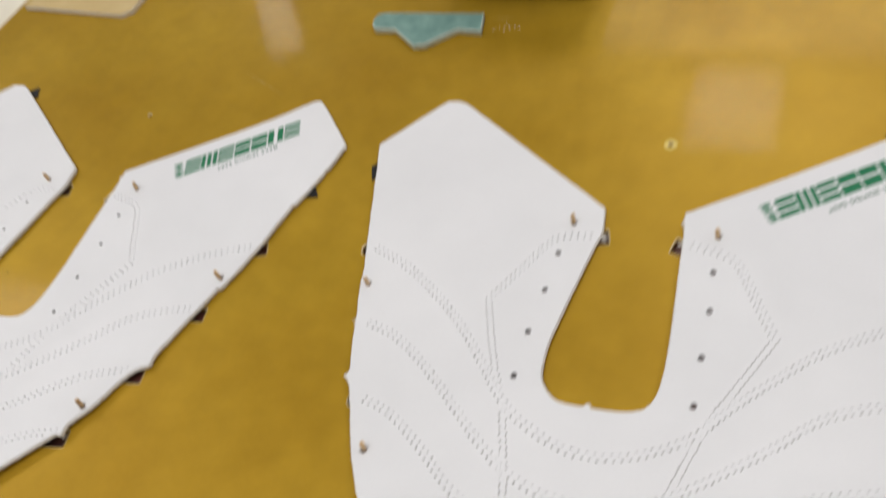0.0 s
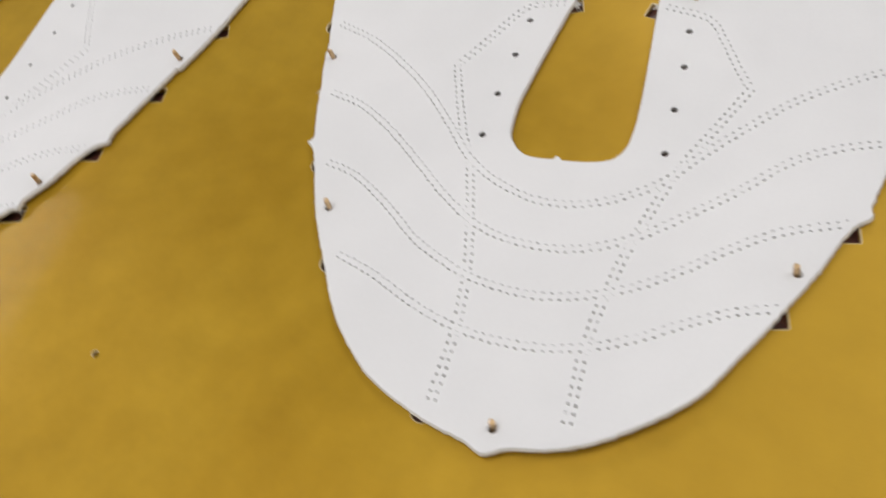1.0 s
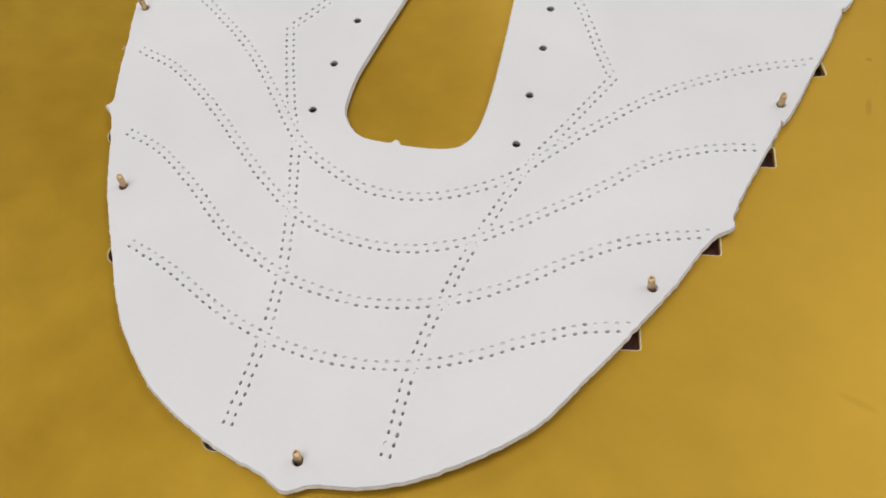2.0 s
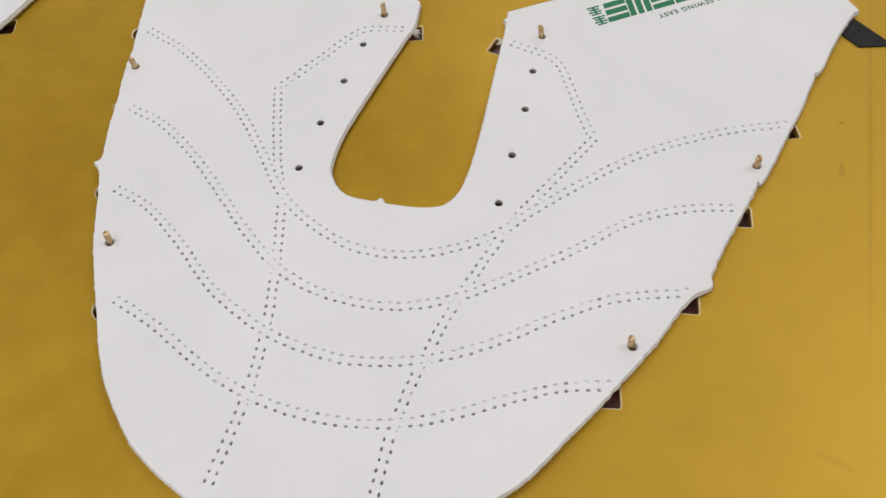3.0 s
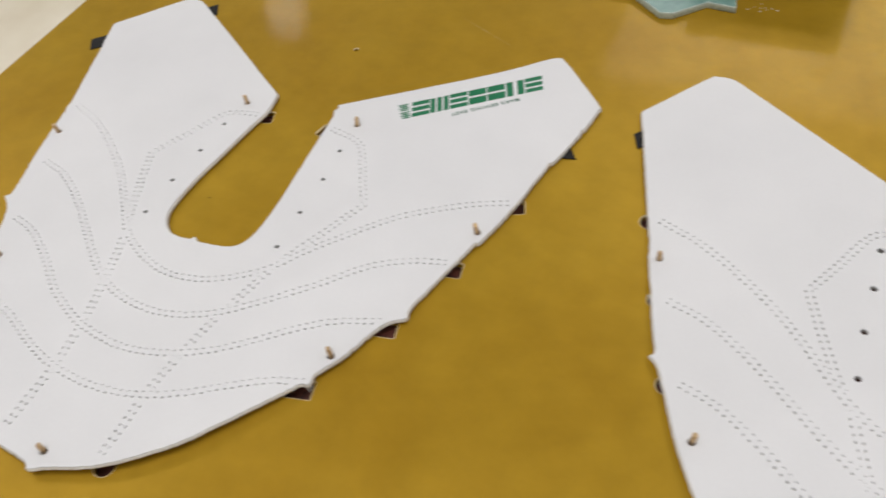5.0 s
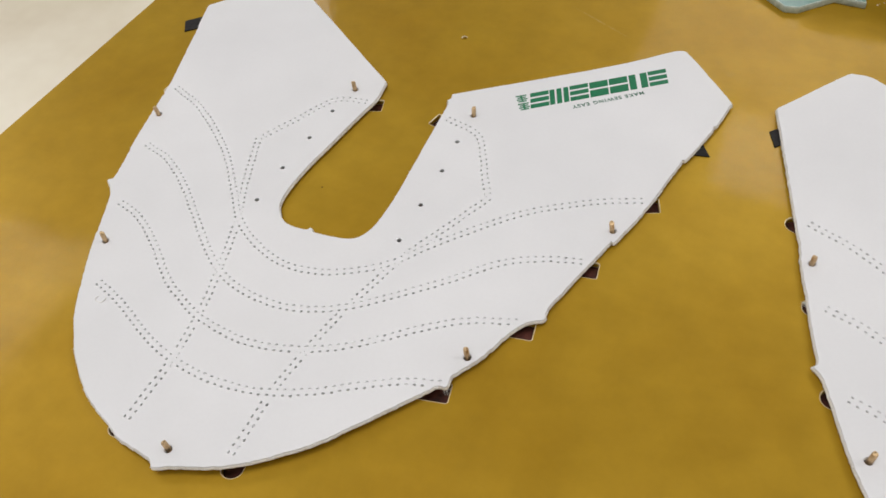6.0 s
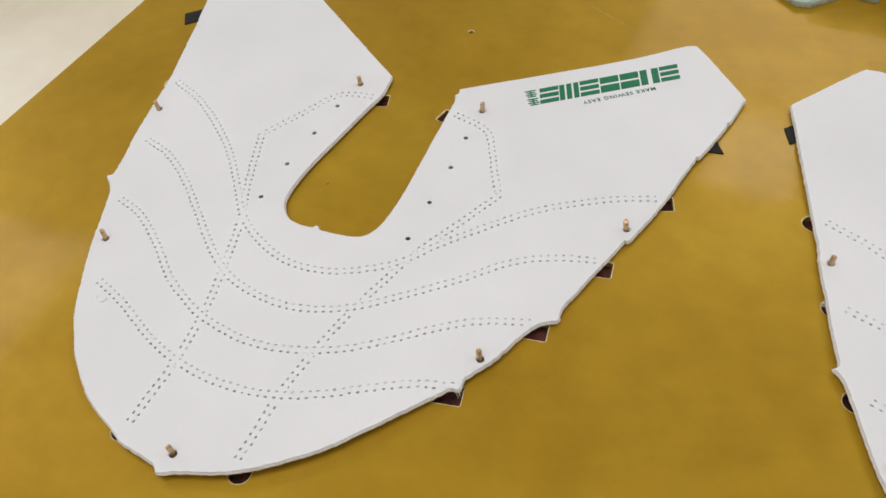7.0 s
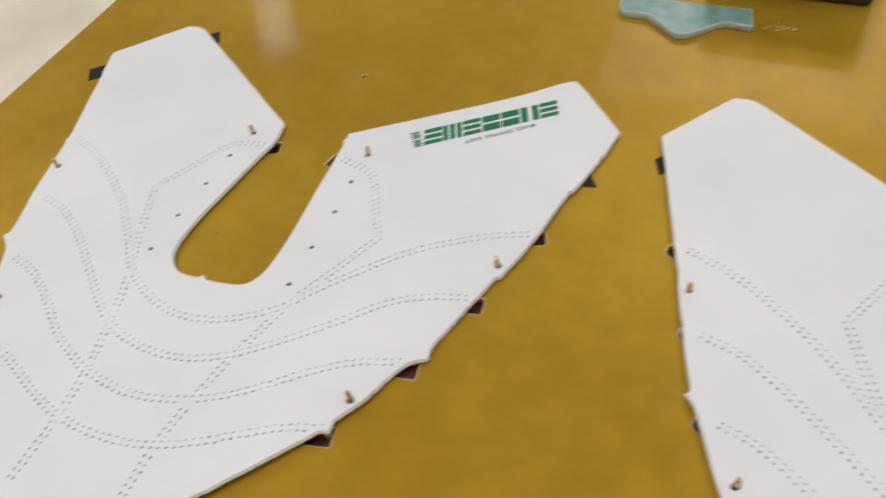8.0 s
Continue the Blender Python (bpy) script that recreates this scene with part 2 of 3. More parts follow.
def glide(pts, step):
    """A smooth line through the points, at even steps."""
    pts = [Vector(p) for p in pts]
    ext = [2 * pts[0] - pts[1], *pts, 2 * pts[-1] - pts[-2]]
    dense = []
    for a, b, c, d in zip(ext, ext[1:], ext[2:], ext[3:]):
        n = max(2, int((c - b).length / 0.5))
        for i in range(n):
            t = i / n
            dense.append(0.5 * (2 * b + (c - a) * t + (2 * a - 5 * b + 4 * c - d) * t * t + (3 * b - a - 3 * c + d) * t ** 3))
    dense.append(pts[-1])
    return even(dense, step)


def even(dense, step):
    run = [0.0]
    for a, b in zip(dense, dense[1:]):
        run.append(run[-1] + (b - a).length)
    count = max(1, round(run[-1] / step))
    out, k = [], 0
    for i in range(count + 1):
        s = run[-1] * i / count
        while k < len(run) - 2 and run[k + 1] < s:
            k += 1
        f = (s - run[k]) / max(1e-9, run[k + 1] - run[k])
        out.append(dense[k].lerp(dense[k + 1], min(1, max(0, f))))
    return out


def beside(line, off):
    """The line shifted sideways."""
    out = []
    for i, p in enumerate(line):
        d = (line[min(i + 1, len(line) - 1)] - line[max(i - 1, 0)]).normalized()
        out.append(p + Vector((-d.y, d.x)) * off)
    return out


# ---- the cut pattern of the upper, in millimetres ----
LEFT_EDGE_A = [(-97.2, 108.8), (-88.5, 82), (-78.4, 50), (-70.0, 14), (-63.9, -7.6), (-65.5, -10.9), (-62.4, -13.5), (-57.4, -20.3), (-46.9, -44.5), (-38.1, -62.1)]
LEFT_EDGE_B = [(-94.6, 107.6), (-87.3, 82), (-77.8, 48.3), (-69.0, 14.3), (-62.4, -8.4), (-63.8, -11.5), (-60.6, -14.4), (-56.2, -23), (-46.5, -44), (-35.9, -62.6)]
TOE_EDGE_A = [(-38.1, -62.1), (-29.5, -75), (-19.3, -86), (-5.9, -96.5), (8.7, -103), (15.4, -105.8), (28.6, -107.6), (31.4, -109.8), (37, -107), (46, -104), (54, -100), (65, -92.5), (77, -81.3), (91.3, -64)]
TOE_EDGE_B = [(-35.9, -62.6), (-25.3, -79), (-11.9, -92.4), (0.4, -99.6), (12, -104.4), (26, -107.8), (31.6, -110.2), (37.8, -107.3), (51.9, -103.8), (64, -97.8), (75, -89.8), (84.3, -81), (92.5, -69)]
RIGHT_EDGE_A = [(91.3, -64), (98.3, -55.2), (101, -51.7), (103.6, -51.6), (104.2, -49.6), (104, -47), (109.7, -37.2), (117.3, -20.5), (123.9, -15), (123.6, -10), (129.8, 10.5), (134.0, 24), (134.3, 26.2), (136.1, 26.9), (142.7, 49.6), (147.3, 72.5), (147.6, 75), (149.4, 76.2), (153.6, 91.5), (154.7, 96.3), (153.8, 97.2), (155.5, 98.8), (157.8, 112.2)]
RIGHT_EDGE_B = [(92.5, -69), (102, -53.2), (110.5, -38), (119.1, -20.4), (124.2, -15.2), (124.1, -9.8), (130.8, 12.5), (134.0, 22.8), (134.2, 24.8), (136.0, 25.6), (144, 51), (149.2, 71.5), (149.1, 74), (151.2, 75.2), (155.5, 90), (161.7, 106.8)]
RIGHT_END_A = [(157.8, 112.2), (156.8, 115.4), (135.2, 139.2), (130.5, 141.6), (126, 138.9)]
RIGHT_END_B = [(161.7, 106.8), (161.6, 110.6), (138, 138), (131.4, 140.2), (126.2, 137.8)]
THROAT_CORNER = (47, 83.2)
WING_TOP = [(108, 124.4), (80, 105.1)]
THROAT = [(47, 83.2), (47.8, 80.6), (46.5, 78.8), (48, 76.2), (49, 56.5), (50.5, 30.5), (50.8, 9.5), (48.6, -1.4), (43.2, -5.9), (30, -7.4), (28.9, -6.0), (27.2, -6.0), (26.4, -7.3), (17, -6.6), (11, -1), (9, 6), (9.2, 19), (12.2, 40), (15.5, 61), (17.2, 70), (15.9, 82)]
LEFT_TOP = [(15.9, 82), (-58, 136)]
LEFT_END = [(-58, 136), (-62.7, 138.7), (-68.6, 138.8), (-73.0, 135.8)]

# double rows of needle marks
SEAMS = {
    "collar": [(-73, 48.3), (-57, 41.3), (-42, 31.2), (-26.2, 17.8), (-12, 1.8), (-2, -10.2), (10, -18.8), (26, -24.6), (42, -23.5), (56, -17), (65, -10), (73, 0), (84, 12), (101, 28.5), (123, 42), (141.5, 49.3)],
    "second": [(-62.3, 12.2), (-48.5, 7.5), (-33, -3), (-18.6, -15.5), (-7, -26), (6, -35.6), (18.1, -40.4), (32, -42), (44.5, -40.3), (58, -34.3), (70.6, -25), (87, -11), (101, 2.3), (115.5, 9.8), (130, 13.4)],
    "third": [(-51.3, -20), (-39, -24.2), (-23.8, -34.5), (-10, -45.8), (1.8, -52.3), (11.5, -56.3), (26, -59), (38, -58.9), (52, -55.4), (63.5, -50.2), (74.4, -43), (86, -33.8), (100, -24.9), (118, -18.8)],
    "fourth": [(-33, -56.3), (-20.4, -60.7), (-7.3, -67), (3, -71.5), (13.3, -74.5), (26, -76.4), (39.6, -76), (51.3, -73.6), (65, -68), (76.5, -61.3), (90, -54.4), (101.5, -50.9)],
    "left_strut": [(-18.6, 31), (-12.1, 13), (-6.5, -0.8), (-1, -12.5), (6, -35.6), (10.6, -54.6), (13, -74.2), (13, -87.6), (12.8, -98.3)],
    "left_cap": [(16.2, 67.2), (5, 65.6), (-1.5, 61.8), (-9, 48.2), (-18.6, 31)],
    "right_strut": [(85, 30.6), (76.2, 12), (67.2, -7), (58.6, -34.8), (54.4, -54.5), (52, -73.2), (52.2, -88), (52.1, -96.5)],
    "right_cap": [(52, 67.8), (67, 62.8), (73.8, 52.3), (79, 41.7), (85, 30.6)],
}
EYELETS = [(2.6, 56.9), (1.7, 38.7), (0.3, 19.2), (0, 0), (61.2, 56.1), (62.2, 38.7), (62.1, 19), (62.2, 0)]
PINS = [(5.3, 72.8), (61.0, 73.2), (-69.8, 30.3), (-44.2, -38.8), (133.6, 30.5), (105.9, -38.5), (32.6, -102.8)]
# slots under the seams: the end that shows past the upper, and a point inwards
SLOTS = [((20.1, 69.8), (6, 65.9), 1), ((44.3, 69.1), (58, 65.5), 1), ((145.6, 51.0), (132, 46), 1), ((134.0, 13.0), (120, 11), 1), ((122.0, -19.4), (108, -21.5), 1), ((105.3, -51.5), (92, -54), 1), ((-81.2, 50.5), (-66, 45.5), 0), ((-70.0, 14.8), (-55, 10), 0), ((-59.6, -18.6), (-46, -22), 0), ((-40.4, -58), (-27, -59), 0), ((9.5, -105.0), (12.8, -92), 0), ((53.6, -103.6), (52.2, -90), 0)]


def fray(line, amount, seed):
    """A cut edge that wanders a little and shows torn fibres."""
    out = []
    for i, p in enumerate(line):
        d = (line[min(i + 1, len(line) - 1)] - line[max(i - 1, 0)]).normalized()
        side = Vector((d.y, -d.x))
        v = Vector((p.x * 0.09, p.y * 0.09, seed))
        w = Vector((p.x * 0.55, p.y * 0.55, seed + 7))
        u = Vector((p.x * 1.7, p.y * 1.7, seed + 3))
        out.append(p + side * amount * (1.0 * noise.noise(v) + 0.9 * noise.noise(w) + 1.25 * noise.noise(u)))
    return out


EDGES_A = (LEFT_EDGE_A, TOE_EDGE_A, RIGHT_EDGE_A, RIGHT_END_A)
EDGES_B = (LEFT_EDGE_B, TOE_EDGE_B, RIGHT_EDGE_B, RIGHT_END_B)


def outline(edges, amount, seed, grow=0.0):
    left, toe, right, end = edges
    loop = []
    for pts, rough in ((left, 1), (toe, 0.8), (right, 1), (end, 0.4), ([end[-1], *WING_TOP, THROAT_CORNER], 0.3), (THROAT, 0.35), (LEFT_TOP, 0.3), ([*LEFT_END, left[0]], 0.4)):
        line = fray(glide(pts, 0.5), amount * rough, seed)
        if grow:
            line = beside(line, -grow)
        loop += line[:-1]
    for _ in range(2):
        loop = [(a + 2 * p + c) / 4 for a, p, c in zip(loop[-1:] + loop[:-1], loop, loop[1:] + loop[:1])]
    if grow < -0.5:
        for _ in range(40):
            loop = [(a + 2 * p + c) / 4 for a, p, c in zip(loop[-1:] + loop[:-1], loop, loop[1:] + loop[:1])]
        loop = loop[::2]
    return [(p.x * MM, p.y * MM) for p in loop]


def needle_marks(edges, seed):
    rnd = random.Random(seed)
    rim = [Vector(p) / MM for p in outline(edges, 0.35, seed)]
    marks = []
    for key, pts in SEAMS.items():
        line = glide(pts, 0.6)
        for off in (-1.1, 1.1):
            for p in even(beside(line, off), 2.65):
                p = p + Vector((rnd.uniform(-0.12, 0.12), rnd.uniform(-0.12, 0.12)))
                if all((p - q).length > 1.2 for q, _, _ in marks) and min((p - q).length for q in rim) > 1.7:
                    near = min(range(len(line)), key=lambda i: (line[i] - p).length)
                    d = line[min(near + 1, len(line) - 1)] - line[max(near - 1, 0)]
                    # the toe-side row and the struts are pierced, the other row is only pressed in
                    pierced = rnd.random() < (0.96 if "strut" in key else 0.94 if off < 0 else 0.12)
                    marks.append((p, math.atan2(d.y, d.x), pierced))
    return marks


def make_upper(edges, seed, label, eyelet):
    """A cut shoe upper: coated face with needle marks, fleece lining, printed sign."""
    top = new("shoe_upper")
    tagged(top, label, "shoe upper", "shoe uppers on the plate")
    rnd = random.Random(seed)
    through = [ring(x * MM, y * MM, max(2.15, eyelet + 0.75) * MM, 16) for x, y in EYELETS] + [ring(x * MM, y * MM, 1.3 * MM, 12) for x, y in PINS]
    flared = [ring(x * MM, y * MM, (eyelet + 0.4) * MM, 16) for x, y in EYELETS] + [ring(x * MM, y * MM, 1.6 * MM, 12) for x, y in PINS]
    marks = needle_marks(edges, seed)
    room_for = [min(1.0, min((p - q).length for q, _, _ in marks if q is not p) / 2.2) for p, _, _ in marks]
    dents = [oval(p, k * rnd.uniform(0.79, 0.91) * MM, k * rnd.uniform(0.62, 0.71) * MM, turn) for (p, turn, _), k in zip(marks, room_for)]
    pierced = [oval(p, k * rnd.uniform(0.60, 0.76) * MM, k * rnd.uniform(0.46, 0.56) * MM, turn) for (p, turn, deep), k in zip(marks, room_for) if deep]
    face = part("face", slab([outline(edges, 0.35, seed, -0.3), *flared, *dents], 1.9 * MM, 2.9 * MM, 0.32 * MM, 2), FACE, top)
    for poly in face.data.polygons:
        poly.use_smooth = abs(poly.normal.z) < 0.98
    part("lining", slab([outline(edges, 0.45, seed, -1.9), *through, *pierced], 0.03 * MM, 1.95 * MM, 0.12 * MM), LINING, top, "cream fleece lining with a frayed cut edge")
    bm = bmesh.new()
    for p, turn, deep in marks:
        if not deep:
            z = rnd.uniform(2.1, 2.36) * MM
            low = [bm.verts.new((p.x * MM + x, p.y * MM + y, 1.8 * MM)) for x, y in ring(0, 0, 0.75 * MM, 6, turn)]
            high = [bm.verts.new((p.x * MM + x, p.y * MM + y, z)) for x, y in ring(0, 0, 0.62 * MM, 6, turn)]
            bm.faces.new(high)
            for k in range(6):
                bm.faces.new((low[k], low[(k + 1) % 6], high[(k + 1) % 6], high[k]))
    tagged(part("pressed_fabric", bm, FACE, top), "floors of the shallow needle marks", kind="stuff")
    cut_edge(top, edges, seed)
    edge_fuzz(top, edges, seed)
    printed_sign(top)
    for piece in top.children:
        curl(piece)
    return top


def curl(piece):
    """The toe's outer rim stands a little off the plate; the sheet is first cut into strips along the bend."""
    bm = bmesh.new()
    bm.from_mesh(piece.data)
    bend = Vector((0.6, -0.8, 0))
    if piece.name.startswith(("face", "lining")):
        for k in range(14):
            bmesh.ops.bisect_plane(bm, geom=bm.verts[:] + bm.edges[:] + bm.faces[:], dist=1e-7, plane_co=bend * (0.0825 + 0.0025 * k), plane_no=bend)
    for v in bm.verts:
        f = min(1.0, max(0.0, (v.co.dot(bend) - 0.082) / 0.034))
        lift = 2.6 * MM * f * f
        v.co += Vector((0.25 * lift, -0.5 * lift, lift))
    bm.to_mesh(piece.data)
    bm.free()


def cut_edge(top, edges, seed):
    """The sliced side of the fleece: a narrow band all round that stands a little off the plate and is hollow below."""
    rows = [(-0.4, 2.4), (0.05, 2.3), (0.3, 1.9), (0.36, 1.4), (0.1, 0.9), (-0.8, 0.7), (-1.8, 0.4), (-2.1, 0.03)]
    rim = [Vector(p) for p in outline(edges, 0.35, seed)]
    n, verts, faces = len(rim), [], []
    ways = []
    for i in range(n):
        d = (rim[(i + 4) % n] - rim[i - 4]).normalized()
        ways.append(Vector((d.y, -d.x)))
    for k, (grow, z) in enumerate(rows):
        for p, way in zip(rim, ways):
            rough = 0.12 * noise.noise(Vector((p.x * 1400, p.y * 1400, 0.8 * k))) if 0 < k < 5 else 0.0
            q = p + way * (grow + rough) * MM
            verts.append((q.x, q.y, (z + 0.5 * rough) * MM))
    for k in range(len(rows) - 1):
        for i in range(n):
            j = (i + 1) % n
            faces.append((k * n + i, (k + 1) * n + i, (k + 1) * n + j, k * n + j))
    me = bpy.data.meshes.new("cut_edge")
    me.from_pydata(verts, [], faces)
    me.materials.append(LINING)
    ob = new("cut_edge", me)
    ob.parent = top
    tagged(ob, "cream sliced edge of the fleece")


def edge_fuzz(top, edges, seed):
    """Short loose fibres that stand out of the cut edge, in tufts."""
    rnd = random.Random(seed + 50)
    rim = [Vector(p) for p in outline(edges, 0.35, seed)]
    verts, faces = [], []
    for i, p in enumerate(rim):
        d = (rim[(i + 1) % len(rim)] - rim[i - 1]).normalized()
        out = Vector((d.y, -d.x))
        dense = 0.5 + 1.6 * noise.noise(Vector((p.x * 90, p.y * 90, seed)))
        for _ in range(2):
            if rnd.random() > dense:
                continue
            base = Vector((p.x, p.y, rnd.uniform(1.6, 2.6) * MM)) + Vector((d.x, d.y, 0)) * rnd.uniform(-0.3, 0.3) * MM
            way = Vector((out.x, out.y, rnd.uniform(-0.5, 0.25))) + Vector((d.x, d.y, 0)) * rnd.uniform(-1.2, 1.2)
            tip = base + way.normalized() * rnd.uniform(0.35, 0.95) * MM
            w = rnd.uniform(0.05, 0.11) * MM
            side = Vector((d.x, d.y, 0)) * w
            k = len(verts)
            verts += [base - side, base + side, base + Vector((0, 0, 1.6 * w)), tip]
            faces += [(k, k + 1, k + 3), (k + 1, k + 2, k + 3), (k + 2, k, k + 3)]
    me = bpy.data.meshes.new("edge_fuzz")
    me.from_pydata([tuple(v) for v in verts], [], faces)
    me.materials.append(LINING)
    ob = new("edge_fuzz", me)
    ob.parent = top
    tagged(ob, "fuzz of short white fibres on the cut edge", kind="stuff")


def leaning_bar(along, up, length, height, lean):
    """One slanting bar of the sign in sign millimetres."""
    return [(along + lean * up, up), (along + length + lean * up, up), (along + length + lean * (up + height), up + height), (along + lean * (up + height), up + height)]


SIGN = pose(127.3 * MM, 127.4 * MM, 0, 0, 0, 180 + 34.5)


def flat_piece(loops, z0, z1):
    bm = bmesh.new()
    for loop in loops:
        low = [bm.verts.new((x, y, z0)) for x, y in loop]
        high = [bm.verts.new((x, y, z1)) for x, y in loop]
        bm.faces.new(high)
        bm.faces.new(list(reversed(low)))
        for i in range(len(loop)):
            j = (i + 1) % len(loop)
            bm.faces.new((low[i], low[j], high[j], high[i]))
    bmesh.ops.recalc_face_normals(bm, faces=bm.faces)
    return bm


def printed_sign(top):
    z0, z1 = 2.8 * MM, 2.93 * MM
    for loops in sign_blocks():
        part("printed_block", flat_piece(loops, z0, z1), GREEN, top, "slanting green printed block")
    cu = bpy.data.curves.new("slogan", "FONT")
    cu.body, cu.size, cu.extrude, cu.space_character = "MAKE SEWING EASY", 2.85 * MM, 0.06 * MM, 1.22
    cu.offset = 0.05 * MM
    ob = new("slogan", cu)
    me = bpy.data.meshes.new_from_object(ob.evaluated_get(bpy.context.evaluated_depsgraph_get()))
    bpy.data.objects.remove(ob)
    bm = bmesh.new()
    bm.from_mesh(me)
    bpy.data.meshes.remove(me)
    bmesh.ops.transform(bm, verts=bm.verts, matrix=pose(122.6 * MM, 109.9 * MM, 2.92 * MM, 0, 0, 180 + 35.8))
    part("printed_slogan", bm, DARK_GREEN, top, "small dark green printed words")


def sign_blocks():
    """Seven wide blocks of plain bars, level or upright, and two narrow ones."""
    level = [(0, 0, 8.0, 2.5), (0, 3.55, 8.0, 2.5), (0, 7.1, 8.0, 2.5)]
    pair = [(0, 0.1, 3.0, 9.5), (4.9, 0.1, 3.0, 9.5)]
    thick = [(0, 0.1, 8.0, 4.0), (0, 5.2, 8.0, 4.4)]
    posts = [(0, 0.1, 2.2, 9.5), (3.0, 0.1, 2.2, 9.5), (6.0, 0.1, 2.2, 9.5)]
    blocks = []
    for i, bars in enumerate((level, pair, thick, thick, level, posts, level)):
        blocks.append([leaning_bar(i * 8.55 + along, up, length, height, 0.22) for along, up, length, height in bars])
    for j in range(2):
        up = 0.1 + 5.2 * j
        bars = [leaning_bar(61.0 + 0.5 * (k % 2), up + 1.2 * k, 4.6 - 1.0 * (k % 2), 0.75, 0.05) for k in range(4)]
        bars += [leaning_bar(62.9, up + 1.2 * k + 0.75, 0.8, 0.45, 0.05) for k in range(3)]
        blocks.append(bars)
    return [[[tuple((SIGN @ Vector((x * MM, y * MM, 0)))[:2]) for x, y in bar] for bar in bars] for bars in blocks]


# where the two uppers lie: B at the origin, A beside it
UPPER_B = pose(0, 0, 0)
UPPER_A = pose(-270.9 * MM, -6.8 * MM, 0, 0, 0, -0.475)


def moved(m, x, y):
    v = m @ Vector((x * MM, y * MM, 0))
    return v.x, v.y


# ---- the room ----
def room():
    x0, x1, y0, y1, z0 = -4.2, 3.6, -3.4, 4.6, -0.86
    tagged(part("floor", block((x0 + x1) / 2, (y0 + y1) / 2, z0 - 0.05, x1 - x0 + 0.4, y1 - y0 + 0.4, 0.1), FLOOR_MAT), "grey coated workshop floor", "floor", kind="structure")
    tagged(part("ceiling", block((x0 + x1) / 2, (y0 + y1) / 2, CEILING + 0.05, x1 - x0 + 0.4, y1 - y0 + 0.4, 0.1), CEILING_PAINT), "grey painted workshop ceiling", "ceiling", kind="structure")
    for name, cx, cy, sx, sy in (("wall_west", x0 - 0.1, (y0 + y1) / 2, 0.2, y1 - y0), ("wall_east", x1 + 0.1, (y0 + y1) / 2, 0.2, y1 - y0), ("wall_south", (x0 + x1) / 2, y0 - 0.1, x1 - x0 + 0.4, 0.2), ("wall_north", (x0 + x1) / 2, y1 + 0.1, x1 - x0 + 0.4, 0.2)):
        tagged(part(name, block(cx, cy, (z0 + CEILING) / 2, sx, sy, CEILING - z0), PAINT), "plain white painted wall", "wall", kind="structure")
    for lx, ly, width, length, turn, _ in LAMPS_AND_FILLS:
        a, b, g = width / 2, length / 2, 0.02
        lamp = tagged(new("ceiling_light"), "white ceiling light panel out of view, inferred or added as fill", "ceiling light", "ceiling lights")
        lamp.matrix_world = pose(lx, ly, CEILING, 0, 0, turn)
        part("frame", slab([[(-a - g, -b - g), (a + g, -b - g), (a + g, b + g), (-a - g, b + g)], [(-a, -b), (a, -b), (a, b), (-a, b)]], -0.025, 0.0), LAMP_FRAME, lamp)
        part("diffuser", block(0, 0, -0.01, width, length, 0.01), DIFFUSER, lamp)


room()


# ---- table, plate, pins ----
def worktable():
    table = tagged(new("worktable"), "pale cream stone-topped worktable under the plate", "table")
    table.location = (-0.15, 0.2, -0.86)
    part("tabletop", block(0, 0, 0.86 - 0.008 - 0.02, 1.9, 1.3, 0.04, 0.003), TABLE, table)
    for sx in (-0.88, 0.88):
        for sy in (-0.58, 0.58):
            part("leg", block(sx, sy, 0.406, 0.05, 0.05, 0.812, 0.003), LAMP_FRAME, table)


worktable()


def slot_loop(m, end, inner, square):
    e, i = Vector(end), Vector(inner)
    d = (e - i).normalized()
    n = Vector((-d.y, d.x))
    w = 3.9
    r = 1.0 if square else w
    loop = []
    for sgn, start in ((1, 0), (-1, 1)):
        c = e - d * r + n * sgn * (w - r)
        steps = range(7)
        for k in steps:
            a = math.pi / 2 * (k / 6)
            a = a if sgn < 0 else math.pi / 2 - a
            v = c + d * r * math.cos(a) + n * sgn * r * math.sin(a)
            loop.append(v)
    loop += [i - n * w, i + n * w]
    return [moved(m, v.x, v.y) for v in loop]


BUSHINGS = [(-0.2355, 0.1188), (0.0352, 0.123), (-0.1043, -0.1063)]


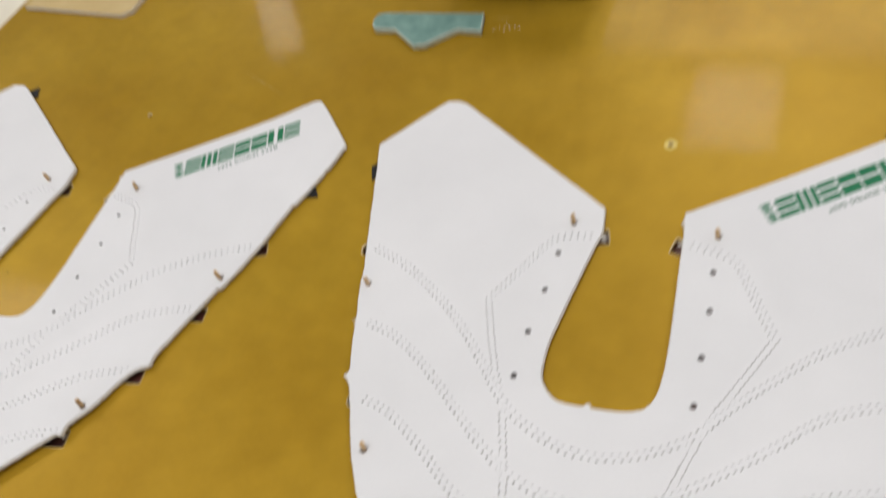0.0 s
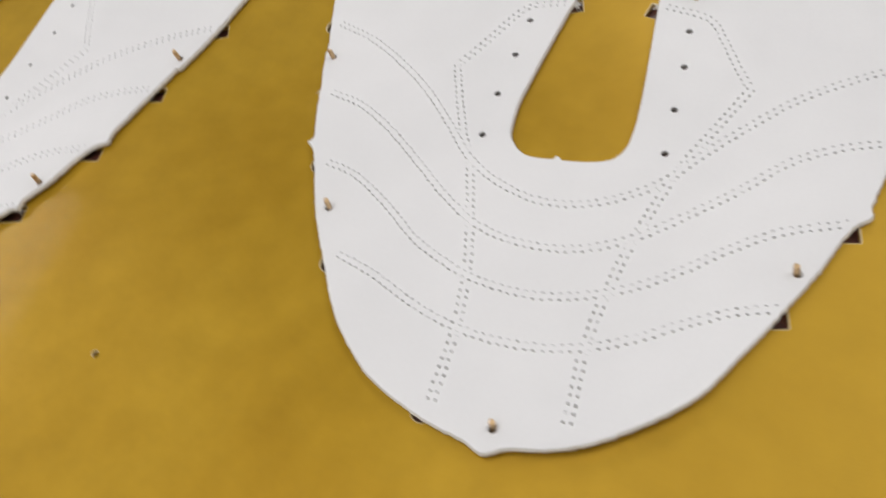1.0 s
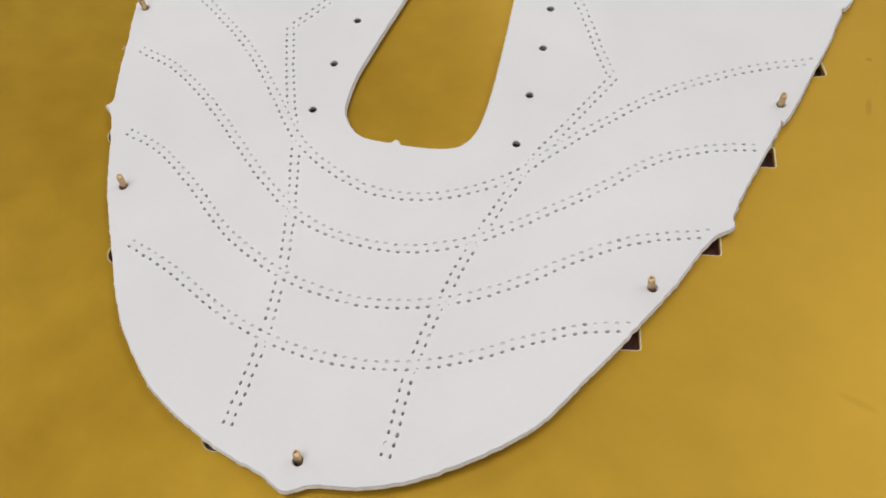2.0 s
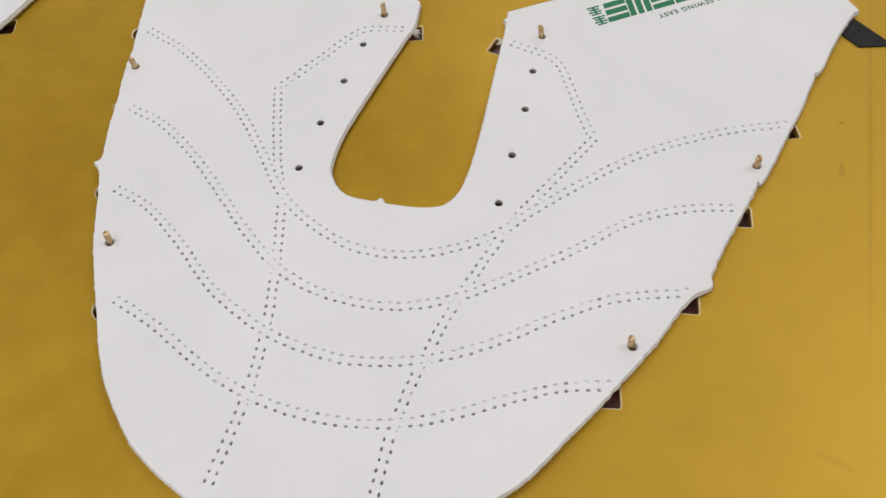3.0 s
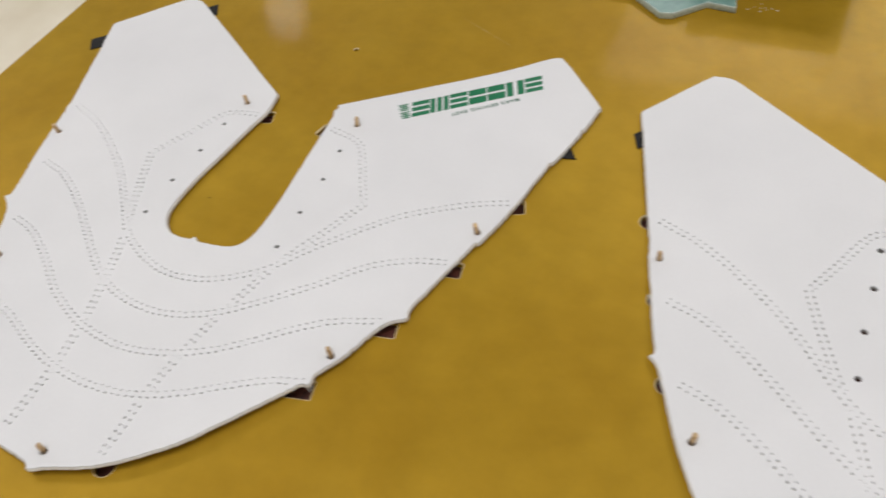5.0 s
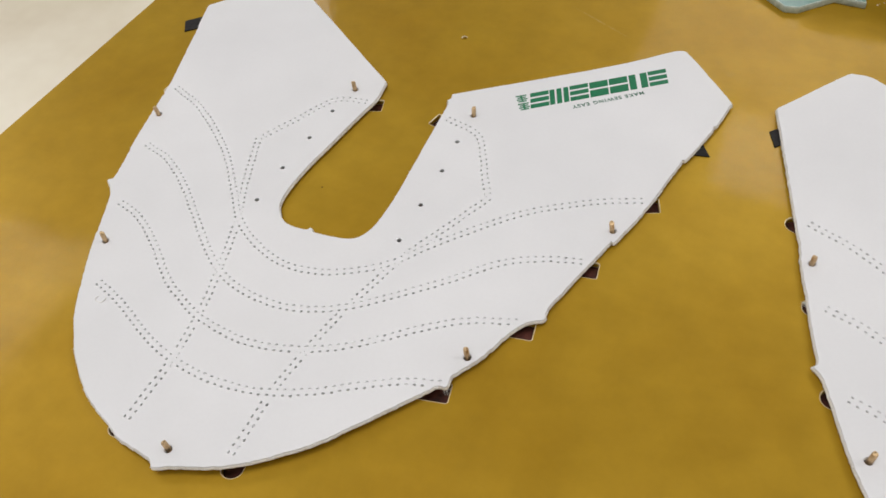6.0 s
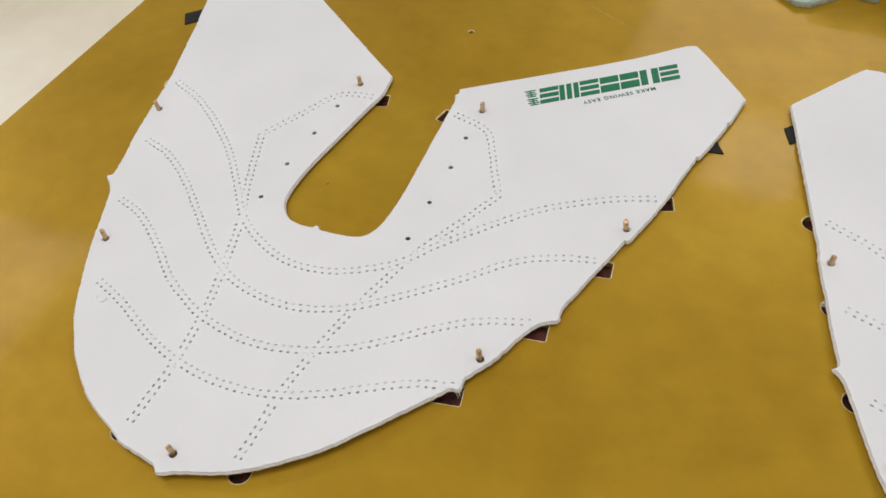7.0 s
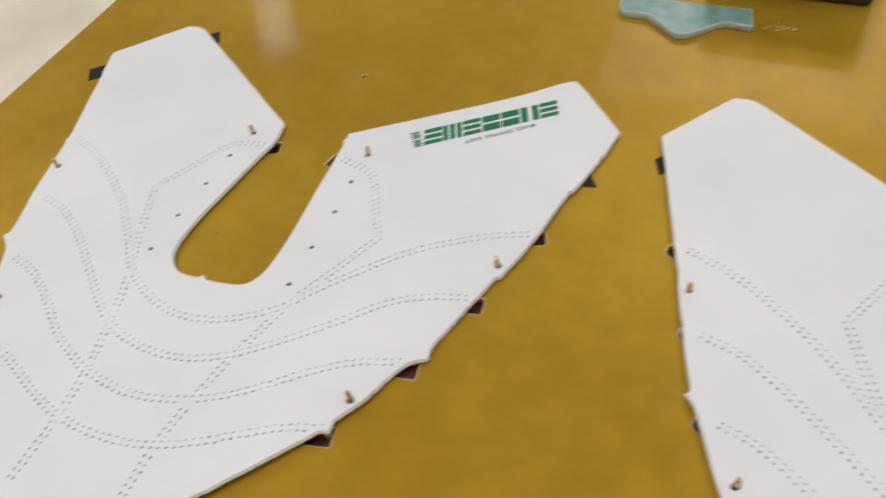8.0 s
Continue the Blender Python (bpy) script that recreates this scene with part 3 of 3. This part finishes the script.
def template_plate():
    plate = tagged(new("template_plate"), "amber glass-laminate sewing template plate with slots and pins", "template plate")
    edge = [(-0.4136, -0.22), (0.42, -0.253), (0.443, 0.33), (-0.3907, 0.36)]
    holes = []
    for m in (UPPER_A, UPPER_B):
        holes += [slot_loop(m, *s) for s in SLOTS]
        holes += [ring(*moved(m, x, y), 2.3 * MM, 12) for x, y in EYELETS]
    holes += [ring(x, y, 1.5 * MM, 14) for x, y in BUSHINGS]
    bm = slab([edge, *holes], -2.6 * MM, 0.0, 0.4 * MM)
    bm.normal_update()
    for f in bm.faces:
        f.material_index = 1 if 0.05 < abs(f.normal.z) < 0.97 else 0
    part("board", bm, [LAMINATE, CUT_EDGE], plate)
    for (x, y), rim in zip(BUSHINGS, (1.6, 2.8, 1.75)):
        part("hole_rim", slab([ring(x, y, rim * MM, 20), ring(x, y, 1.45 * MM, 16)], -0.5 * MM, 0.12 * MM, 0.05 * MM), HOLE_RIM if rim > 2 else LAMINATE, plate, "pale worn rim of a drilled hole" if rim > 2 else "narrow rim of a drilled hole")
    part("backing", block(0.01, 0.06, -5.2 * MM, 0.80, 0.54, 5.2 * MM), BACKING, plate, "dark brown backing board seen through the slots")
    # dark plugs added in the eyelet holes to stand in for their shade
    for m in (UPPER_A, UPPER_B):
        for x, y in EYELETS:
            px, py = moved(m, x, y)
            part("stud", slab([ring(px, py, 1.9 * MM, 16)], -2.6 * MM, 0.3 * MM, 0.1 * MM), BACKING, plate, "dark plug added in an eyelet hole as its shade")
    rnd = random.Random(5)
    for m in (UPPER_A, UPPER_B):
        for x, y in PINS:
            px, py = moved(m, x, y)
            part("locating_pin", pin_mesh(rnd), BRASS, plate, "short brass locating pin").matrix_local = pose(px, py, -0.5 * MM, rnd.uniform(-5, 5), rnd.uniform(-5, 5), rnd.uniform(0, 360))


def pin_mesh(rnd):
    """A cut brass rod with a burred, slightly hollow top."""
    bm = bmesh.new()
    rows = [(0.92, 0), (0.92, 5.4), (0.92, 7.5), (0.84, 7.9), (0.5, 7.85), (0.32, 7.5)]
    n = 14
    tilt = rnd.uniform(0.1, 0.55)
    loops = []
    for r, z in rows:
        loops.append([bm.verts.new((r * MM * math.cos(2 * math.pi * k / n), r * MM * math.sin(2 * math.pi * k / n), (z + (tilt * r * math.cos(2 * math.pi * k / n) if z > 7 else 0)) * MM)) for k in range(n)])
    for a, b in zip(loops, loops[1:]):
        for k in range(n):
            f = bm.faces.new((a[k], a[(k + 1) % n], b[(k + 1) % n], b[k]))
            f.smooth = True
    bm.faces.new(loops[-1])
    bm.faces.new(list(reversed(loops[0])))
    return bm


template_plate()

def loose_thread(parent, x, y, turn):
    """A short curl of white thread lying on the face."""
    cu = bpy.data.curves.new("thread", "CURVE")
    cu.dimensions, cu.bevel_depth, cu.bevel_resolution = "3D", 0.13 * MM, 1
    sp = cu.splines.new("POLY")
    sp.points.add(15)
    for k, p in enumerate(sp.points):
        a = turn + k * 0.32
        r = (1.6 + 0.05 * k) * MM
        p.co = (x * MM + r * math.cos(a), y * MM + 0.7 * r * math.sin(a), (3.05 + 0.25 * math.sin(k * 0.7)) * MM, 1)
    ob = new("thread", cu)
    me = bpy.data.meshes.new_from_object(ob.evaluated_get(bpy.context.evaluated_depsgraph_get()))
    bpy.data.objects.remove(ob)
    bm = bmesh.new()
    bm.from_mesh(me)
    bpy.data.meshes.remove(me)
    part("loose_thread", bm, LINING, parent, "short curl of loose white thread")


# ---- things on the plate ----
upper = make_upper(EDGES_B, 11, "white coated-fabric shoe upper with needle-mark seams, pinned to the plate", 1.08)
upper.matrix_world = UPPER_B
other = make_upper(EDGES_A, 23, "white coated-fabric shoe upper with frayed edges, pinned near the plate's edge", 0.78)
other.matrix_world = UPPER_A
loose_thread(other, -27.5, -62.5, 2.5)


def frayed_tuft(parent, x, y, way, seed, reach=1.0):
    """A wisp of pale fibres at a seam's end, hanging over the slot."""
    rnd = random.Random(seed)
    verts, faces = [], []
    for _ in range(26):
        a = math.radians(way) + rnd.uniform(-0.8, 0.8)
        p = Vector((x + rnd.uniform(-0.7, 0.7), y + rnd.uniform(-0.7, 0.7), rnd.uniform(0.9, 1.9))) * MM
        q = p + Vector((math.cos(a), math.sin(a), rnd.uniform(-0.5, 0.2))) * reach * rnd.uniform(1.0, 2.8) * MM
        w = rnd.uniform(0.10, 0.20) * MM
        side = Vector((-math.sin(a), math.cos(a), 0)) * w
        k = len(verts)
        verts += [p - side, p + side, p + Vector((0, 0, 1.6 * w)), q]
        faces += [(k, k + 1, k + 3), (k + 1, k + 2, k + 3), (k + 2, k, k + 3), (k, k + 2, k + 1)]
    me = bpy.data.meshes.new("frayed_tuft")
    me.from_pydata([tuple(v) for v in verts], [], faces)
    me.materials.append(LINING)
    ob = new("frayed_tuft", me)
    ob.parent = parent
    tagged(ob, "wisp of pale frayed fibres at a seam's end")


frayed_tuft(other, 102.8, -50.6, -10, 1)
frayed_tuft(upper, 17.4, 68.4, -25, 2, 1.3)
frayed_tuft(upper, 48.6, 69.0, 190, 3)
frayed_tuft(upper, -68.0, 14.2, 190, 4)
frayed_tuft(upper, -71.0, 135.0, 205, 5, 1.8)


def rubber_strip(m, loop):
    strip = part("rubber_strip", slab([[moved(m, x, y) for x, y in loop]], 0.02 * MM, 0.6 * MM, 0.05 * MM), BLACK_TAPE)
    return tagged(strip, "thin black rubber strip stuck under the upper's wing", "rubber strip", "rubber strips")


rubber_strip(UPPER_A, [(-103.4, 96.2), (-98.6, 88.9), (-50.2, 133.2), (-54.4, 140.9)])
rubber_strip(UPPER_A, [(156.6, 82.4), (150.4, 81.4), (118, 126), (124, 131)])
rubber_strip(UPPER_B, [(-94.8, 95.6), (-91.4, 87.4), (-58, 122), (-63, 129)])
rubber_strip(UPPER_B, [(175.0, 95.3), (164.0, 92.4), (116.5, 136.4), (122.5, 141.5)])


def acrylic_offcut():
    pts = [(-129.8, 204.2), (-132.2, 202.4), (-133.0, 199.0), (-132.2, 194.4), (-129.6, 191.6), (-118.2, 191.8), (-103.2, 179), (-97.5, 179.8), (-83.6, 192.8), (-70.6, 191.5), (-72.8, 205)]
    bm = slab([[(x * MM, y * MM) for x, y in pts]], 0.02 * MM, 3.5 * MM, 0.35 * MM)
    bm.normal_update()
    for f in bm.faces:
        f.material_index = 1 if abs(f.normal.z) < 0.97 else 0
    tagged(part("acrylic_offcut", bm, [TEAL, TEAL_CUT]), "frosted teal acrylic offcut with a pointed middle", "plastic offcut")


def cream_board():
    board = tagged(new("sheet_offcut"), "cream laminate offcut with white edges on the plate", "board offcut")
    loop = [(-0.3885, 0.206), (-0.306, 0.1995), (-0.3005, 0.204), (-0.297, 0.29), (-0.386, 0.295)]
    part("face", slab([loop], 2.6 * MM, 3.0 * MM, 0.1 * MM), CREAM, board)
    part("core", slab([[(x * 1.0, y) for x, y in loop]], 0.1 * MM, 2.6 * MM, 0.1 * MM), WHITE_EDGE, board)


def dark_case():
    case = tagged(new("plastic_case"), "dark plastic case standing on the plate", "case")
    case.location = (-0.058, 0.25, 0)
    part("body", block(0, 0, 0.0165, 0.075, 0.056, 0.032, 0.003), DARK_BOX, case)
    part("lid", block(0, 0, 0.0345, 0.077, 0.058, 0.004, 0.0015), DARK_BOX, case)


def plastic_chips():
    rnd = random.Random(9)
    bm = bmesh.new()
    for _ in range(10):
        x, y = rnd.gauss(-0.058, 0.005), rnd.gauss(0.198, 0.0022)
        r, a = rnd.uniform(0.25, 0.8) * MM, rnd.uniform(0, 3.1)
        bmesh.ops.create_icosphere(bm, subdivisions=1, radius=1, matrix=Matrix.LocRotScale((x, y, 0.12 * MM), Euler((0, 0, a)), (r, r * 0.5, 0.15 * MM)))
    tagged(part("plastic_chips", bm, WHITE_EDGE), "scatter of tiny white plastic chips on the plate", "chips", kind="stuff")


plastic_chips()
acrylic_offcut()
cream_board()
dark_case()
